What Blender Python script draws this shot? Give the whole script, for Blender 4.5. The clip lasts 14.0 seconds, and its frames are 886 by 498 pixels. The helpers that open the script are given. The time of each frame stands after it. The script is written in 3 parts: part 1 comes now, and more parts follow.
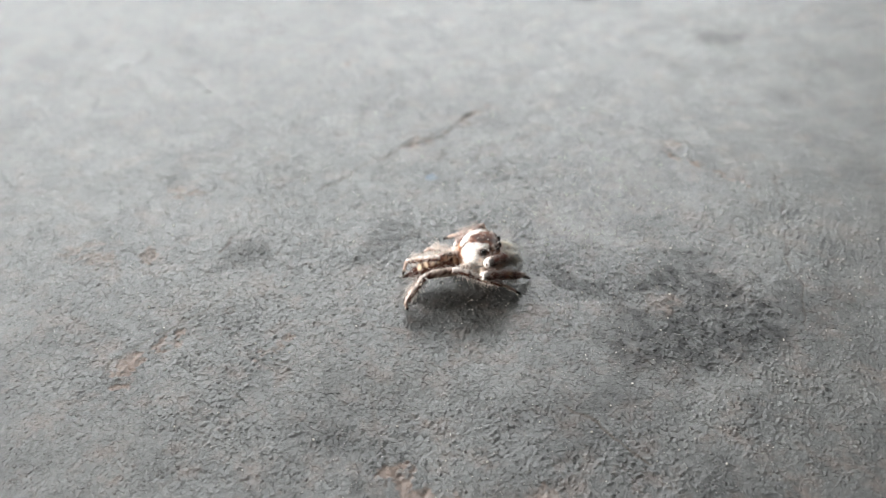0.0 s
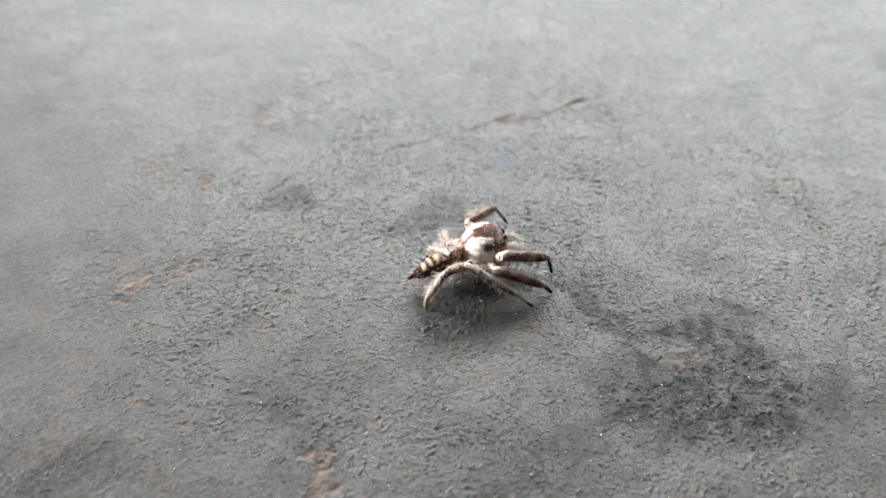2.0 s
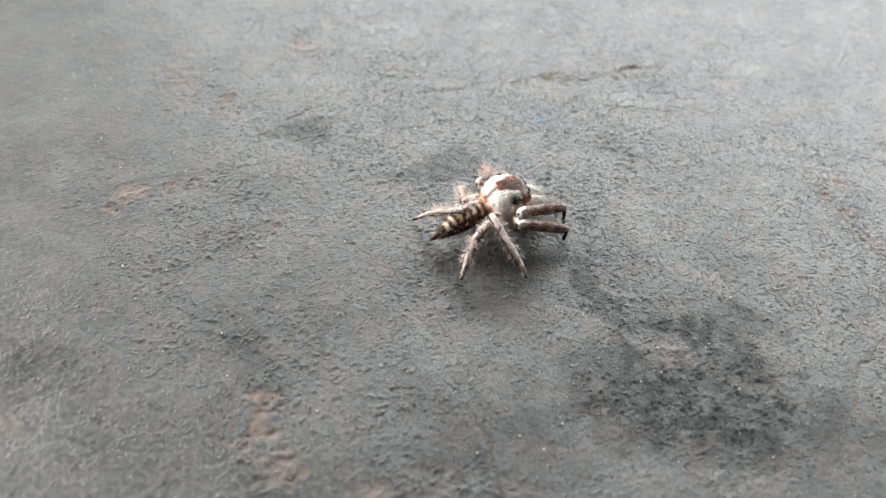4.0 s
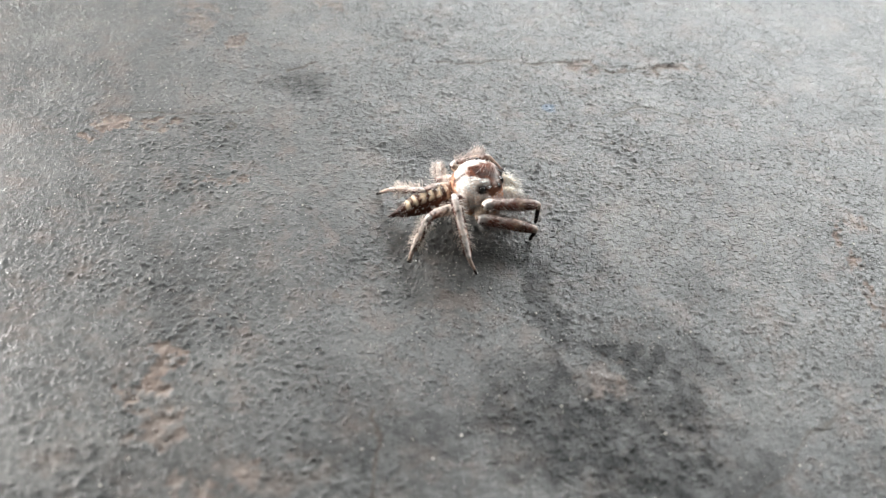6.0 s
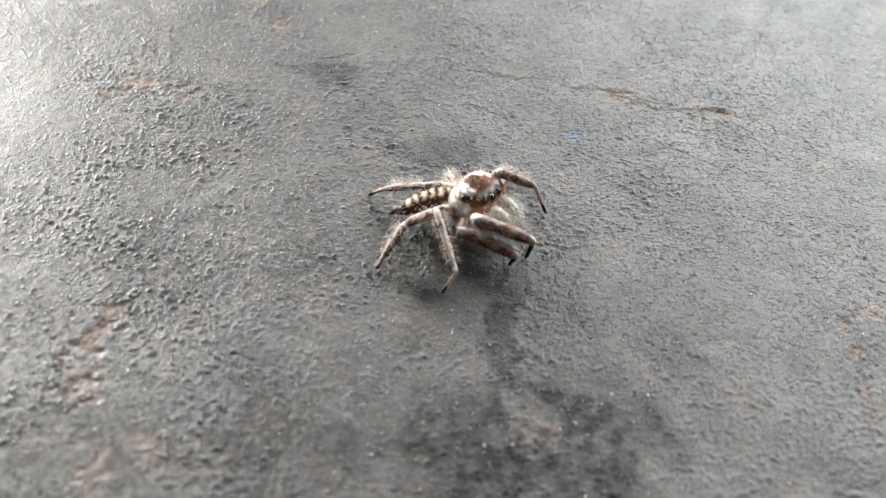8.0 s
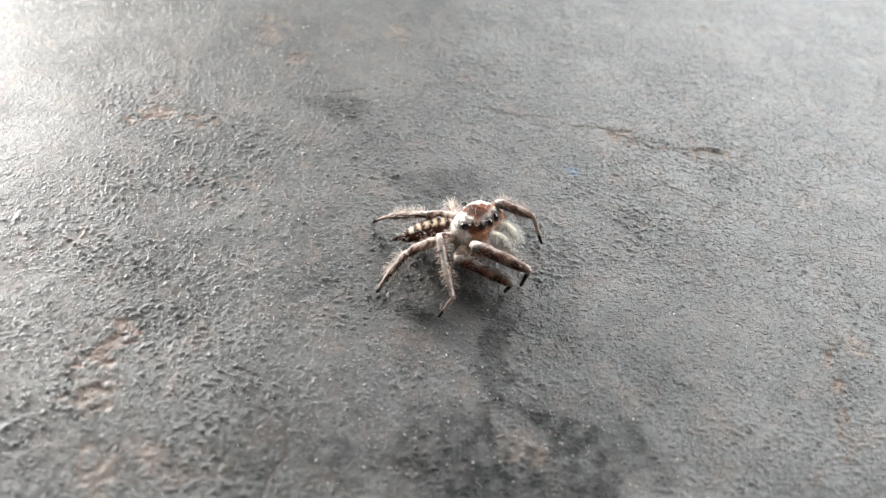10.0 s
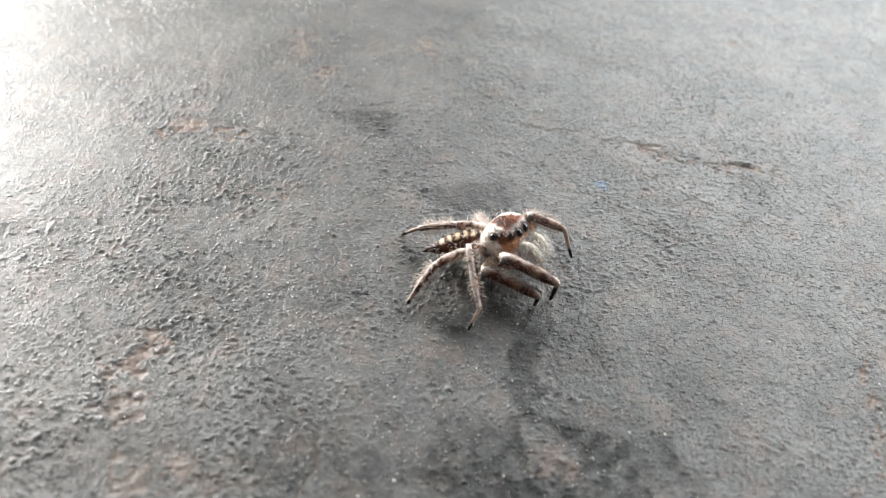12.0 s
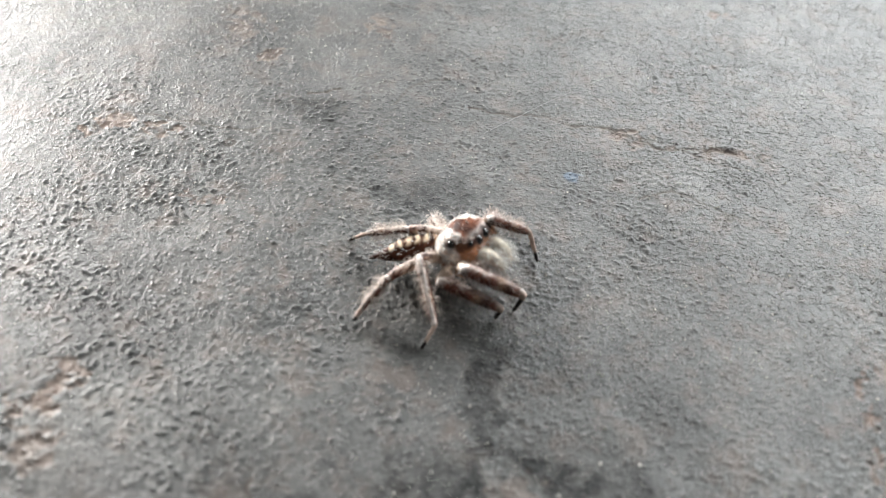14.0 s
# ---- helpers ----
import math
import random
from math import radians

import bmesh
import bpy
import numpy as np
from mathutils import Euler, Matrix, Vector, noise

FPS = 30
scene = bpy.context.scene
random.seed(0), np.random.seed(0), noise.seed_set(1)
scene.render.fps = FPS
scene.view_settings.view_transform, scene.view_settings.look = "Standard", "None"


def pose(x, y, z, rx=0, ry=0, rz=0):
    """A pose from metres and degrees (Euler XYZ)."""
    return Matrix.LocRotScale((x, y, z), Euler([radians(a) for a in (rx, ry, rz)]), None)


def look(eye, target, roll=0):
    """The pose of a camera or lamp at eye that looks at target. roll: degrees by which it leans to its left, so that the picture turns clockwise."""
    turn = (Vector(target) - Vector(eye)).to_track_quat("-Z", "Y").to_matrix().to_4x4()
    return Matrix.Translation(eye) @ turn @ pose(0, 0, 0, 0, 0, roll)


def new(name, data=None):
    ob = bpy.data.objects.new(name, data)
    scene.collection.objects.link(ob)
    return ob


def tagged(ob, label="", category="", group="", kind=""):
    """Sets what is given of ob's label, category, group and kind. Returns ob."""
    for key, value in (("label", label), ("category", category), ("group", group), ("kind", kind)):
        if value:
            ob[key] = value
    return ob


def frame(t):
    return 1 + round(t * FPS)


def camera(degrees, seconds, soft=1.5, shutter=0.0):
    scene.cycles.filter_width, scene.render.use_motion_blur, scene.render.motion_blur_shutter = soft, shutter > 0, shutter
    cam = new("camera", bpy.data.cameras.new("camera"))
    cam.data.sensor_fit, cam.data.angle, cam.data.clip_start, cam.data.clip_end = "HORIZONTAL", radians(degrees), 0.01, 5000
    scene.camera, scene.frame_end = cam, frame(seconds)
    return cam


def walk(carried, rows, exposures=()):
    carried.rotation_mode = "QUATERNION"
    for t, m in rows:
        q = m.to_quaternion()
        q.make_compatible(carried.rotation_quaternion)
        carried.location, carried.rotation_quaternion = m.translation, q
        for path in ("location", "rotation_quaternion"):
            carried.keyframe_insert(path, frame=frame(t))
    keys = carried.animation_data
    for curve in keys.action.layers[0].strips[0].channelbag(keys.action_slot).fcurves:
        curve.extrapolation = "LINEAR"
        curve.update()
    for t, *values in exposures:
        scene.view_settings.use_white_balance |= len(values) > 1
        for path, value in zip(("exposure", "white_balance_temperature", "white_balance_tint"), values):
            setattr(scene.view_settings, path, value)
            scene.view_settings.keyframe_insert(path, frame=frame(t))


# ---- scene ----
# The world is a steel sheet and a spider of about one centimetre on it, seen from a hand's width.
MM = 0.001

cam = camera(48.8, 14.0, soft=0.9)
cam.data.dof.use_dof = True
cam.data.dof.focus_distance = 0.0755
cam.data.dof.aperture_fstop = 34.0
PATH = [
    (0, (-0.05456, -0.04441, 0.05369), (-0.00910, -0.00523, 0.00872), -0.94),
    (0.5, (-0.05233, -0.05119, 0.05537), (-0.01161, -0.00717, 0.01033), -0.38),
    (1, (-0.04619, -0.05635, 0.05757), (-0.01003, -0.00902, 0.01200), 0.06),
    (1.5, (-0.04357, -0.05276, 0.05518), (-0.01135, -0.00453, 0.00763), 0.54),
    (2, (-0.03648, -0.05211, 0.05513), (-0.00740, -0.00329, 0.00618), 0.52),
    (2.5, (-0.02934, -0.05399, 0.05498), (-0.00344, -0.00458, 0.00485), 0.46),
    (3, (-0.02541, -0.05455, 0.05439), (-0.00194, -0.00458, 0.00362), 1.00),
    (3.5, (-0.02842, -0.05352, 0.05363), (-0.00630, -0.00336, 0.00245), 2.33),
    (3.7, (-0.02789, -0.05313, 0.05315), (-0.00631, -0.00307, 0.00164), 2.68),
    (5.8, (-0.01721, -0.05218, 0.05256), (-0.00539, -0.00232, -0.00221), 5.11),
    (6, (-0.01297, -0.05221, 0.05220), (-0.00265, -0.00200, -0.00255), 4.70),
    (6.5, (-0.00966, -0.05315, 0.05275), (-0.00226, -0.00260, -0.00216), 4.72),
    (7, (-0.00848, -0.05481, 0.05258), (-0.00390, -0.00397, -0.00236), 5.23),
    (7.5, (0.00045, -0.05024, 0.05157), (0.00148, 0.00067, -0.00350), 4.85),
    (8, (-0.00058, -0.05037, 0.05178), (-0.00141, 0.00033, -0.00348), 5.31),
    (8.2, (-0.00017, -0.05079, 0.05117), (-0.00155, 0.00036, -0.00367), 5.50),
    (10.5, (0.00093, -0.05310, 0.05368), (-0.00177, -0.00016, 0.00062), 5.43),
    (11, (0.00029, -0.05304, 0.05327), (-0.00282, 0.00013, 0.00047), 5.25),
    (11.5, (0.00007, -0.05315, 0.05336), (-0.00343, 0.00018, 0.00074), 5.10),
    (12, (0.00022, -0.05322, 0.05314), (-0.00393, 0.00021, 0.00068), 4.63),
    (12.5, (0.00000, -0.05290, 0.05317), (-0.00429, 0.00040, 0.00057), 4.48),
    (13, (0.00074, -0.05214, 0.05220), (-0.00324, 0.00094, -0.00063), 4.44),
    (13.5, (0.00231, -0.04664, 0.05110), (-0.00119, 0.00551, -0.00269), 4.08),
    (14, (0.00224, -0.04548, 0.05029), (-0.00094, 0.00598, -0.00418), 3.96),
]
EXPOSURES = [(0.0, -0.70), (1.0, -0.80), (2.0, -0.62), (3.5, -0.58), (6.0, -0.42), (10.5, -0.42), (14.0, -0.42)]
walk(cam, [(t, look(eye, target, roll)) for t, eye, target, roll in PATH], EXPOSURES)

# ---- light: sky outside, two added lamps in the openings of an unseen room ----
world = bpy.data.worlds.new("sky")
scene.world = world
world.use_nodes = True
sky = world.node_tree.nodes.new("ShaderNodeTexSky")
sky.sky_type = "NISHITA"
sky.sun_disc = False
sky.sun_elevation = radians(35)
sky.sun_rotation = radians(-50)
world.node_tree.nodes["Background"].inputs["Strength"].default_value = 0.06
world.node_tree.links.new(sky.outputs[0], world.node_tree.nodes["Background"].inputs["Color"])

ADDED_ROOM = pose(0, 0, 0, 0, 0, -38)      # the added, unseen room lies turned to the camera's line


def added_window_lamp(x, y, z, rz, wide, high, watts, colour):
    lamp = bpy.data.lights.new("added_window_light", "AREA")
    lamp.shape, lamp.size, lamp.size_y = "RECTANGLE", wide, high
    lamp.energy, lamp.color = watts, colour
    ob = new("added_window_light", lamp)
    ob.matrix_world = ADDED_ROOM @ pose(x, y, z, 90, 0, rz)
    return ob


# unseen lamps added: the first for the glare, the second for the spider's shadow
added_window_lamp(0.0, 1.62, 0.95, 180, 2.5, 0.66, 172.0, (0.96, 0.99, 1.0))      # shines towards -y
added_window_lamp(-1.42, 0.12, 0.36, -90, 0.5, 0.36, 118.0, (1.0, 0.97, 0.94))   # shines towards +x


# ---- materials ----
def material(name):
    m = bpy.data.materials.new(name)
    m.use_nodes = True
    return m, m.node_tree.nodes, m.node_tree.links, m.node_tree.nodes["Principled BSDF"]


def noise_node(nodes, links, scale, detail=4.0, rough=0.55, coord="Object"):
    tc = nodes.new("ShaderNodeTexCoord")
    n = nodes.new("ShaderNodeTexNoise")
    n.inputs["Scale"].default_value, n.inputs["Detail"].default_value = scale, detail
    n.inputs["Roughness"].default_value = rough
    links.new(tc.outputs[coord], n.inputs["Vector"])
    return n


def ramp_node(nodes, links, source, stops):
    r = nodes.new("ShaderNodeValToRGB")
    while len(r.color_ramp.elements) < len(stops):
        r.color_ramp.elements.new(0.5)
    for e, (at, c) in zip(r.color_ramp.elements, stops):
        e.position, e.color = at, (*c, 1)
    links.new(source, r.inputs["Fac"])
    return r


def mix_node(nodes, links, fac, a, b, blend="MIX"):
    m = nodes.new("ShaderNodeMix")
    m.data_type, m.blend_type = "RGBA", blend
    for sock, v in ((m.inputs[0], fac), (m.inputs[6], a), (m.inputs[7], b)):
        if isinstance(v, (int, float)):
            sock.default_value = v
        elif isinstance(v, tuple):
            sock.default_value = (*v, 1)
        else:
            links.new(v, sock)
    return m.outputs[2]


def attr_node(nodes, name):
    a = nodes.new("ShaderNodeAttribute")
    a.attribute_name = name
    return a


def painted_steel():
    m, n, l, bsdf = material("weathered_grey_paint")
    broad = noise_node(n, l, 130, 7, 0.68)
    base = ramp_node(n, l, broad.outputs["Fac"], [(0.32, (0.027, 0.0285, 0.028)), (0.5, (0.050, 0.0515, 0.0505)), (0.68, (0.078, 0.078, 0.0745))])
    fine = noise_node(n, l, 3000, 5, 0.62)
    grit = ramp_node(n, l, fine.outputs["Fac"], [(0.30, (0.5, 0.5, 0.5)), (0.5, (1.0, 1.0, 1.0)), (0.66, (1.35, 1.34, 1.30)), (0.78, (2.1, 2.07, 2.0))])
    c = mix_node(n, l, 1.0, base.outputs[0], grit.outputs[0], "MULTIPLY")
    warm = noise_node(n, l, 300, 8, 0.72)
    brown = ramp_node(n, l, warm.outputs["Fac"], [(0.50, (0, 0, 0)), (0.68, (1, 1, 1))])
    some = n.new("ShaderNodeMath")
    some.operation, some.inputs[1].default_value = "MULTIPLY", 0.65
    l.new(brown.outputs[0], some.inputs[0])
    c = mix_node(n, l, some.outputs[0], c, (0.098, 0.073, 0.060))
    c = mix_node(n, l, attr_node(n, "stain").outputs["Fac"], c, (0.013, 0.0138, 0.0138))
    rusty = ramp_node(n, l, warm.outputs["Fac"], [(0.3, (0.095, 0.064, 0.050)), (0.7, (0.22, 0.175, 0.15))])
    c = mix_node(n, l, attr_node(n, "rust").outputs["Fac"], c, rusty.outputs[0])
    c = mix_node(n, l, attr_node(n, "crack").outputs["Fac"], c, (0.060, 0.047, 0.038))
    c = mix_node(n, l, attr_node(n, "blue").outputs["Fac"], c, (0.045, 0.075, 0.115))
    l.new(c, bsdf.inputs["Base Color"])
    rr = ramp_node(n, l, fine.outputs["Fac"], [(0.3, (0.35, 0.35, 0.35)), (0.7, (0.48, 0.48, 0.48))])
    l.new(rr.outputs[0], bsdf.inputs["Roughness"])
    worn = mix_node(n, l, attr_node(n, "stain").outputs["Fac"], (0.42, 0.42, 0.42), (0.12, 0.12, 0.12))
    worn = mix_node(n, l, attr_node(n, "rust").outputs["Fac"], worn, (0.12, 0.12, 0.12))
    worn = mix_node(n, l, attr_node(n, "crack").outputs["Fac"], worn, (0.0, 0.0, 0.0))
    l.new(worn, bsdf.inputs["Specular IOR Level"])
    crumbs = []
    for scale, share in ((3000, 0.62), (6200, 0.5)):      # loose crumbs of two sizes, some cells bare
        tc, cell = n.new("ShaderNodeTexCoord"), n.new("ShaderNodeTexVoronoi")
        cell.inputs["Scale"].default_value = scale
        bend = noise_node(n, l, scale * 1.4, 3, 0.6)
        shift = n.new("ShaderNodeVectorMath")
        shift.operation = "MULTIPLY_ADD"
        shift.inputs[1].default_value = (0.9 / scale,) * 3
        l.new(bend.outputs["Color"], shift.inputs[0])
        l.new(tc.outputs["Object"], shift.inputs[2])
        l.new(shift.outputs[0], cell.inputs["Vector"])
        hump = ramp_node(n, l, cell.outputs["Distance"], [(0.05, (1, 1, 1)), (0.28, (0.65, 0.65, 0.65)), (0.46, (0, 0, 0))])
        pick = ramp_node(n, l, cell.outputs["Color"], [(share, (0, 0, 0)), (share + 0.14, (1, 1, 1))])
        crumbs.append(mix_node(n, l, 1.0, hump.outputs[0], pick.outputs[0], "MULTIPLY"))
    rubble = mix_node(n, l, 0.5, crumbs[0], crumbs[1], "ADD")
    flakes = []
    for scale, low in ((620, 0.50), (1500, 0.54)):
        sheet = noise_node(n, l, scale, 5, 0.62)
        flakes.append(ramp_node(n, l, sheet.outputs["Fac"], [(low - 0.03, (0, 0, 0)), (low + 0.02, (1, 1, 1))]).outputs[0])
    b0 = n.new("ShaderNodeBump")
    b0.inputs["Strength"].default_value, b0.inputs["Distance"].default_value = 1.0, 0.00003
    l.new(mix_node(n, l, 0.5, flakes[0], flakes[1]), b0.inputs["Height"])
    b1 = n.new("ShaderNodeBump")
    b1.inputs["Strength"].default_value, b1.inputs["Distance"].default_value = 1.0, 0.00018
    l.new(b0.outputs[0], b1.inputs["Normal"])
    where = noise_node(n, l, 420, 4, 0.6)
    much = ramp_node(n, l, where.outputs["Fac"], [(0.40, (0.12, 0.12, 0.12)), (0.60, (1, 1, 1))])
    l.new(mix_node(n, l, 1.0, rubble, much.outputs[0], "MULTIPLY"), b1.inputs["Height"])
    finer = noise_node(n, l, 10000, 3, 0.6)
    b2 = n.new("ShaderNodeBump")
    b2.inputs["Strength"].default_value, b2.inputs["Distance"].default_value = 0.8, 0.00003
    l.new(finer.outputs["Fac"], b2.inputs["Height"])
    l.new(b1.outputs[0], b2.inputs["Normal"])
    l.new(b2.outputs[0], bsdf.inputs["Normal"])
    return m


def plain(name, colour, rough=0.8, vary=0.12, scale=6.0, bump=0.0):
    m, n, l, bsdf = material(name)
    k = noise_node(n, l, scale, 4)
    lo, hi = tuple(v * (1 - vary) for v in colour), tuple(min(1.0, v * (1 + vary)) for v in colour)
    l.new(ramp_node(n, l, k.outputs["Fac"], [(0.3, lo), (0.7, hi)]).outputs[0], bsdf.inputs["Base Color"])
    bsdf.inputs["Roughness"].default_value = rough
    if bump:
        b = n.new("ShaderNodeBump")
        b.inputs["Strength"].default_value, b.inputs["Distance"].default_value = 0.6, bump
        l.new(k.outputs["Fac"], b.inputs["Height"])
        l.new(b.outputs[0], bsdf.inputs["Normal"])
    return m


def tinted(name, rough, scale, bump, grain=0.5, subsurface=0.0):
    """A surface whose pattern is kept in the mesh's own colour attribute, with grain."""
    m, n, l, bsdf = material(name)
    k = noise_node(n, l, scale, 4, 0.6)
    g = ramp_node(n, l, k.outputs["Fac"], [(0.3, (1 - grain,) * 3), (0.7, (1 + grain,) * 3)])
    l.new(mix_node(n, l, 1.0, attr_node(n, "tint").outputs["Color"], g.outputs[0], "MULTIPLY"), bsdf.inputs["Base Color"])
    bsdf.inputs["Roughness"].default_value = rough
    bsdf.inputs["Specular IOR Level"].default_value = 0.12
    b = n.new("ShaderNodeBump")
    b.inputs["Strength"].default_value, b.inputs["Distance"].default_value = 0.7, bump
    l.new(k.outputs["Fac"], b.inputs["Height"])
    l.new(b.outputs[0], bsdf.inputs["Normal"])
    return m


def hair(name, colour, rough=0.45, through_light=0.3, gloss=0.4):
    m, n, l, bsdf = material(name)
    isle = n.new("ShaderNodeNewGeometry")
    lo, hi = tuple(v * 0.6 for v in colour), tuple(min(1.0, v * 1.25) for v in colour)
    c = ramp_node(n, l, isle.outputs["Random Per Island"], [(0.0, lo), (1.0, hi)])
    l.new(c.outputs[0], bsdf.inputs["Base Color"])
    bsdf.inputs["Roughness"].default_value = rough
    bsdf.inputs["Specular IOR Level"].default_value = gloss
    thin = n.new("ShaderNodeBsdfTranslucent")
    l.new(c.outputs[0], thin.inputs["Color"])
    both = n.new("ShaderNodeMixShader")
    both.inputs[0].default_value = through_light
    l.new(bsdf.outputs[0], both.inputs[1])
    l.new(thin.outputs[0], both.inputs[2])
    l.new(both.outputs[0], n["Material Output"].inputs["Surface"])
    return m


STEEL = painted_steel()
PLASTER = plain("grey_plaster", (0.13, 0.128, 0.125), 0.9, 0.05, 3.0, 0.002)
CONCRETE = plain("grey_concrete", (0.32, 0.31, 0.30), 0.9, 0.2, 5.0, 0.002)
FRAME = plain("white_frame_paint", (0.75, 0.75, 0.73), 0.5, 0.04, 9.0)
CUTICLE = tinted("patterned_cuticle", 0.5, 5200, 0.00004, 0.35)
LEG_SKIN = tinted("banded_leg", 0.5, 4200, 0.00004, 0.4)
EYE = plain("black_eye", (0.006, 0.005, 0.005), 0.06, 0.1, 400.0)
HAIR_PALE = hair("pale_hair", (0.74, 0.66, 0.60))
HAIR_WHITE = hair("white_hair", (0.96, 0.93, 0.89), 0.45, 0.2)
HAIR_CREAM = hair("cream_hair", (0.97, 0.91, 0.80), 0.45, 0.6)
HAIR_GREY = hair("grey_hair", (0.50, 0.42, 0.38))
HAIR_TAN = hair("tan_hair", (0.46, 0.23, 0.12), 0.5, 0.3, 0.1)
HAIR_BROWN = hair("brown_hair", (0.060, 0.022, 0.013), 0.6, 0.1, 0.05)
SILK = hair("silk", (0.45, 0.45, 0.45), 0.4)
DUST = hair("dust_grain", (0.55, 0.53, 0.49), 0.4)


# ---- building helpers ----
def mesh_of(name, bm, mat, smooth=True):
    me = bpy.data.meshes.new(name)
    bm.to_mesh(me)
    bm.free()
    me.materials.append(mat)
    if smooth:
        me.polygons.foreach_set("use_smooth", [True] * len(me.polygons))
    return me


def part(name, bm, mat, parent, label=""):
    ob = new(name, mesh_of(name, bm, mat))
    ob.parent = parent
    return tagged(ob, label)


def box(bm, x0, x1, y0, y1, z0, z1):
    v = [bm.verts.new(c) for c in ((x0, y0, z0), (x1, y0, z0), (x1, y1, z0), (x0, y1, z0), (x0, y0, z1), (x1, y0, z1), (x1, y1, z1), (x0, y1, z1))]
    for f in ((3, 2, 1, 0), (4, 5, 6, 7), (0, 1, 5, 4), (1, 2, 6, 5), (2, 3, 7, 6), (3, 0, 4, 7)):
        bm.faces.new([v[i] for i in f])


class Lattice:
    """Smooth value noise on a plane."""

    def __init__(self, seed):
        self.table = np.random.RandomState(seed).rand(256, 256)

    def at(self, x, y):
        i, j = np.floor(x).astype(int), np.floor(y).astype(int)
        u, v = x - i, y - j
        u, v = u * u * u * (u * (6 * u - 15) + 10), v * v * v * (v * (6 * v - 15) + 10)
        g = lambda a, b: self.table[(i + a) % 256, (j + b) % 256]
        return (g(0, 0) * (1 - u) + g(1, 0) * u) * (1 - v) + (g(0, 1) * (1 - u) + g(1, 1) * u) * v - 0.5

    def fbm(self, x, y, octaves=4, gain=0.5):
        total, amp = 0.0, 1.0
        for k in range(octaves):
            a = 0.7 + k * 1.1
            total = total + amp * self.at(x * math.cos(a) - y * math.sin(a) + 17 * k, x * math.sin(a) + y * math.cos(a) + 31 * k)
            x, y, amp = x * 2.03, y * 2.03, amp * gain
        return total


# ---- the sheet: relief and wear, in millimetres ----
def smooth01(v):
    v = np.clip(v, 0, 1)
    return v * v * (3 - 2 * v)


def blot(x, y, cx, cy, rx, ry, turn, lat, ragged=0.5, edge=0.45):
    """A blotch with a ragged edge, 1 inside and 0 outside."""
    a = radians(turn)
    u, v = (x - cx) * math.cos(a) + (y - cy) * math.sin(a), -(x - cx) * math.sin(a) + (y - cy) * math.cos(a)
    r = np.hypot(u / rx, v / ry) + ragged * lat.fbm(x / min(rx, ry) * 0.9 + cx, y / min(rx, ry) * 0.9 + cy, 4, 0.6)
    return smooth01((1 - r) / edge + 0.5)


def line_near(x, y, points, width, lat, wobble=0.25, scale=1.2):
    """1 on a wandering line through the points, 0 off it."""
    x, y = x + wobble * lat.fbm(x / scale, y / scale, 3), y + wobble * lat.fbm(x / scale + 50, y / scale + 50, 3)
    best = np.full(x.shape, 1e9)
    for (ax, ay), (bx, by) in zip(points, points[1:]):
        dx, dy = bx - ax, by - ay
        t = np.clip(((x - ax) * dx + (y - ay) * dy) / (dx * dx + dy * dy), 0, 1)
        best = np.minimum(best, np.hypot(x - ax - t * dx, y - ay - t * dy))
    return smooth01(1 - best / width)


LAT = [Lattice(k) for k in range(6)]


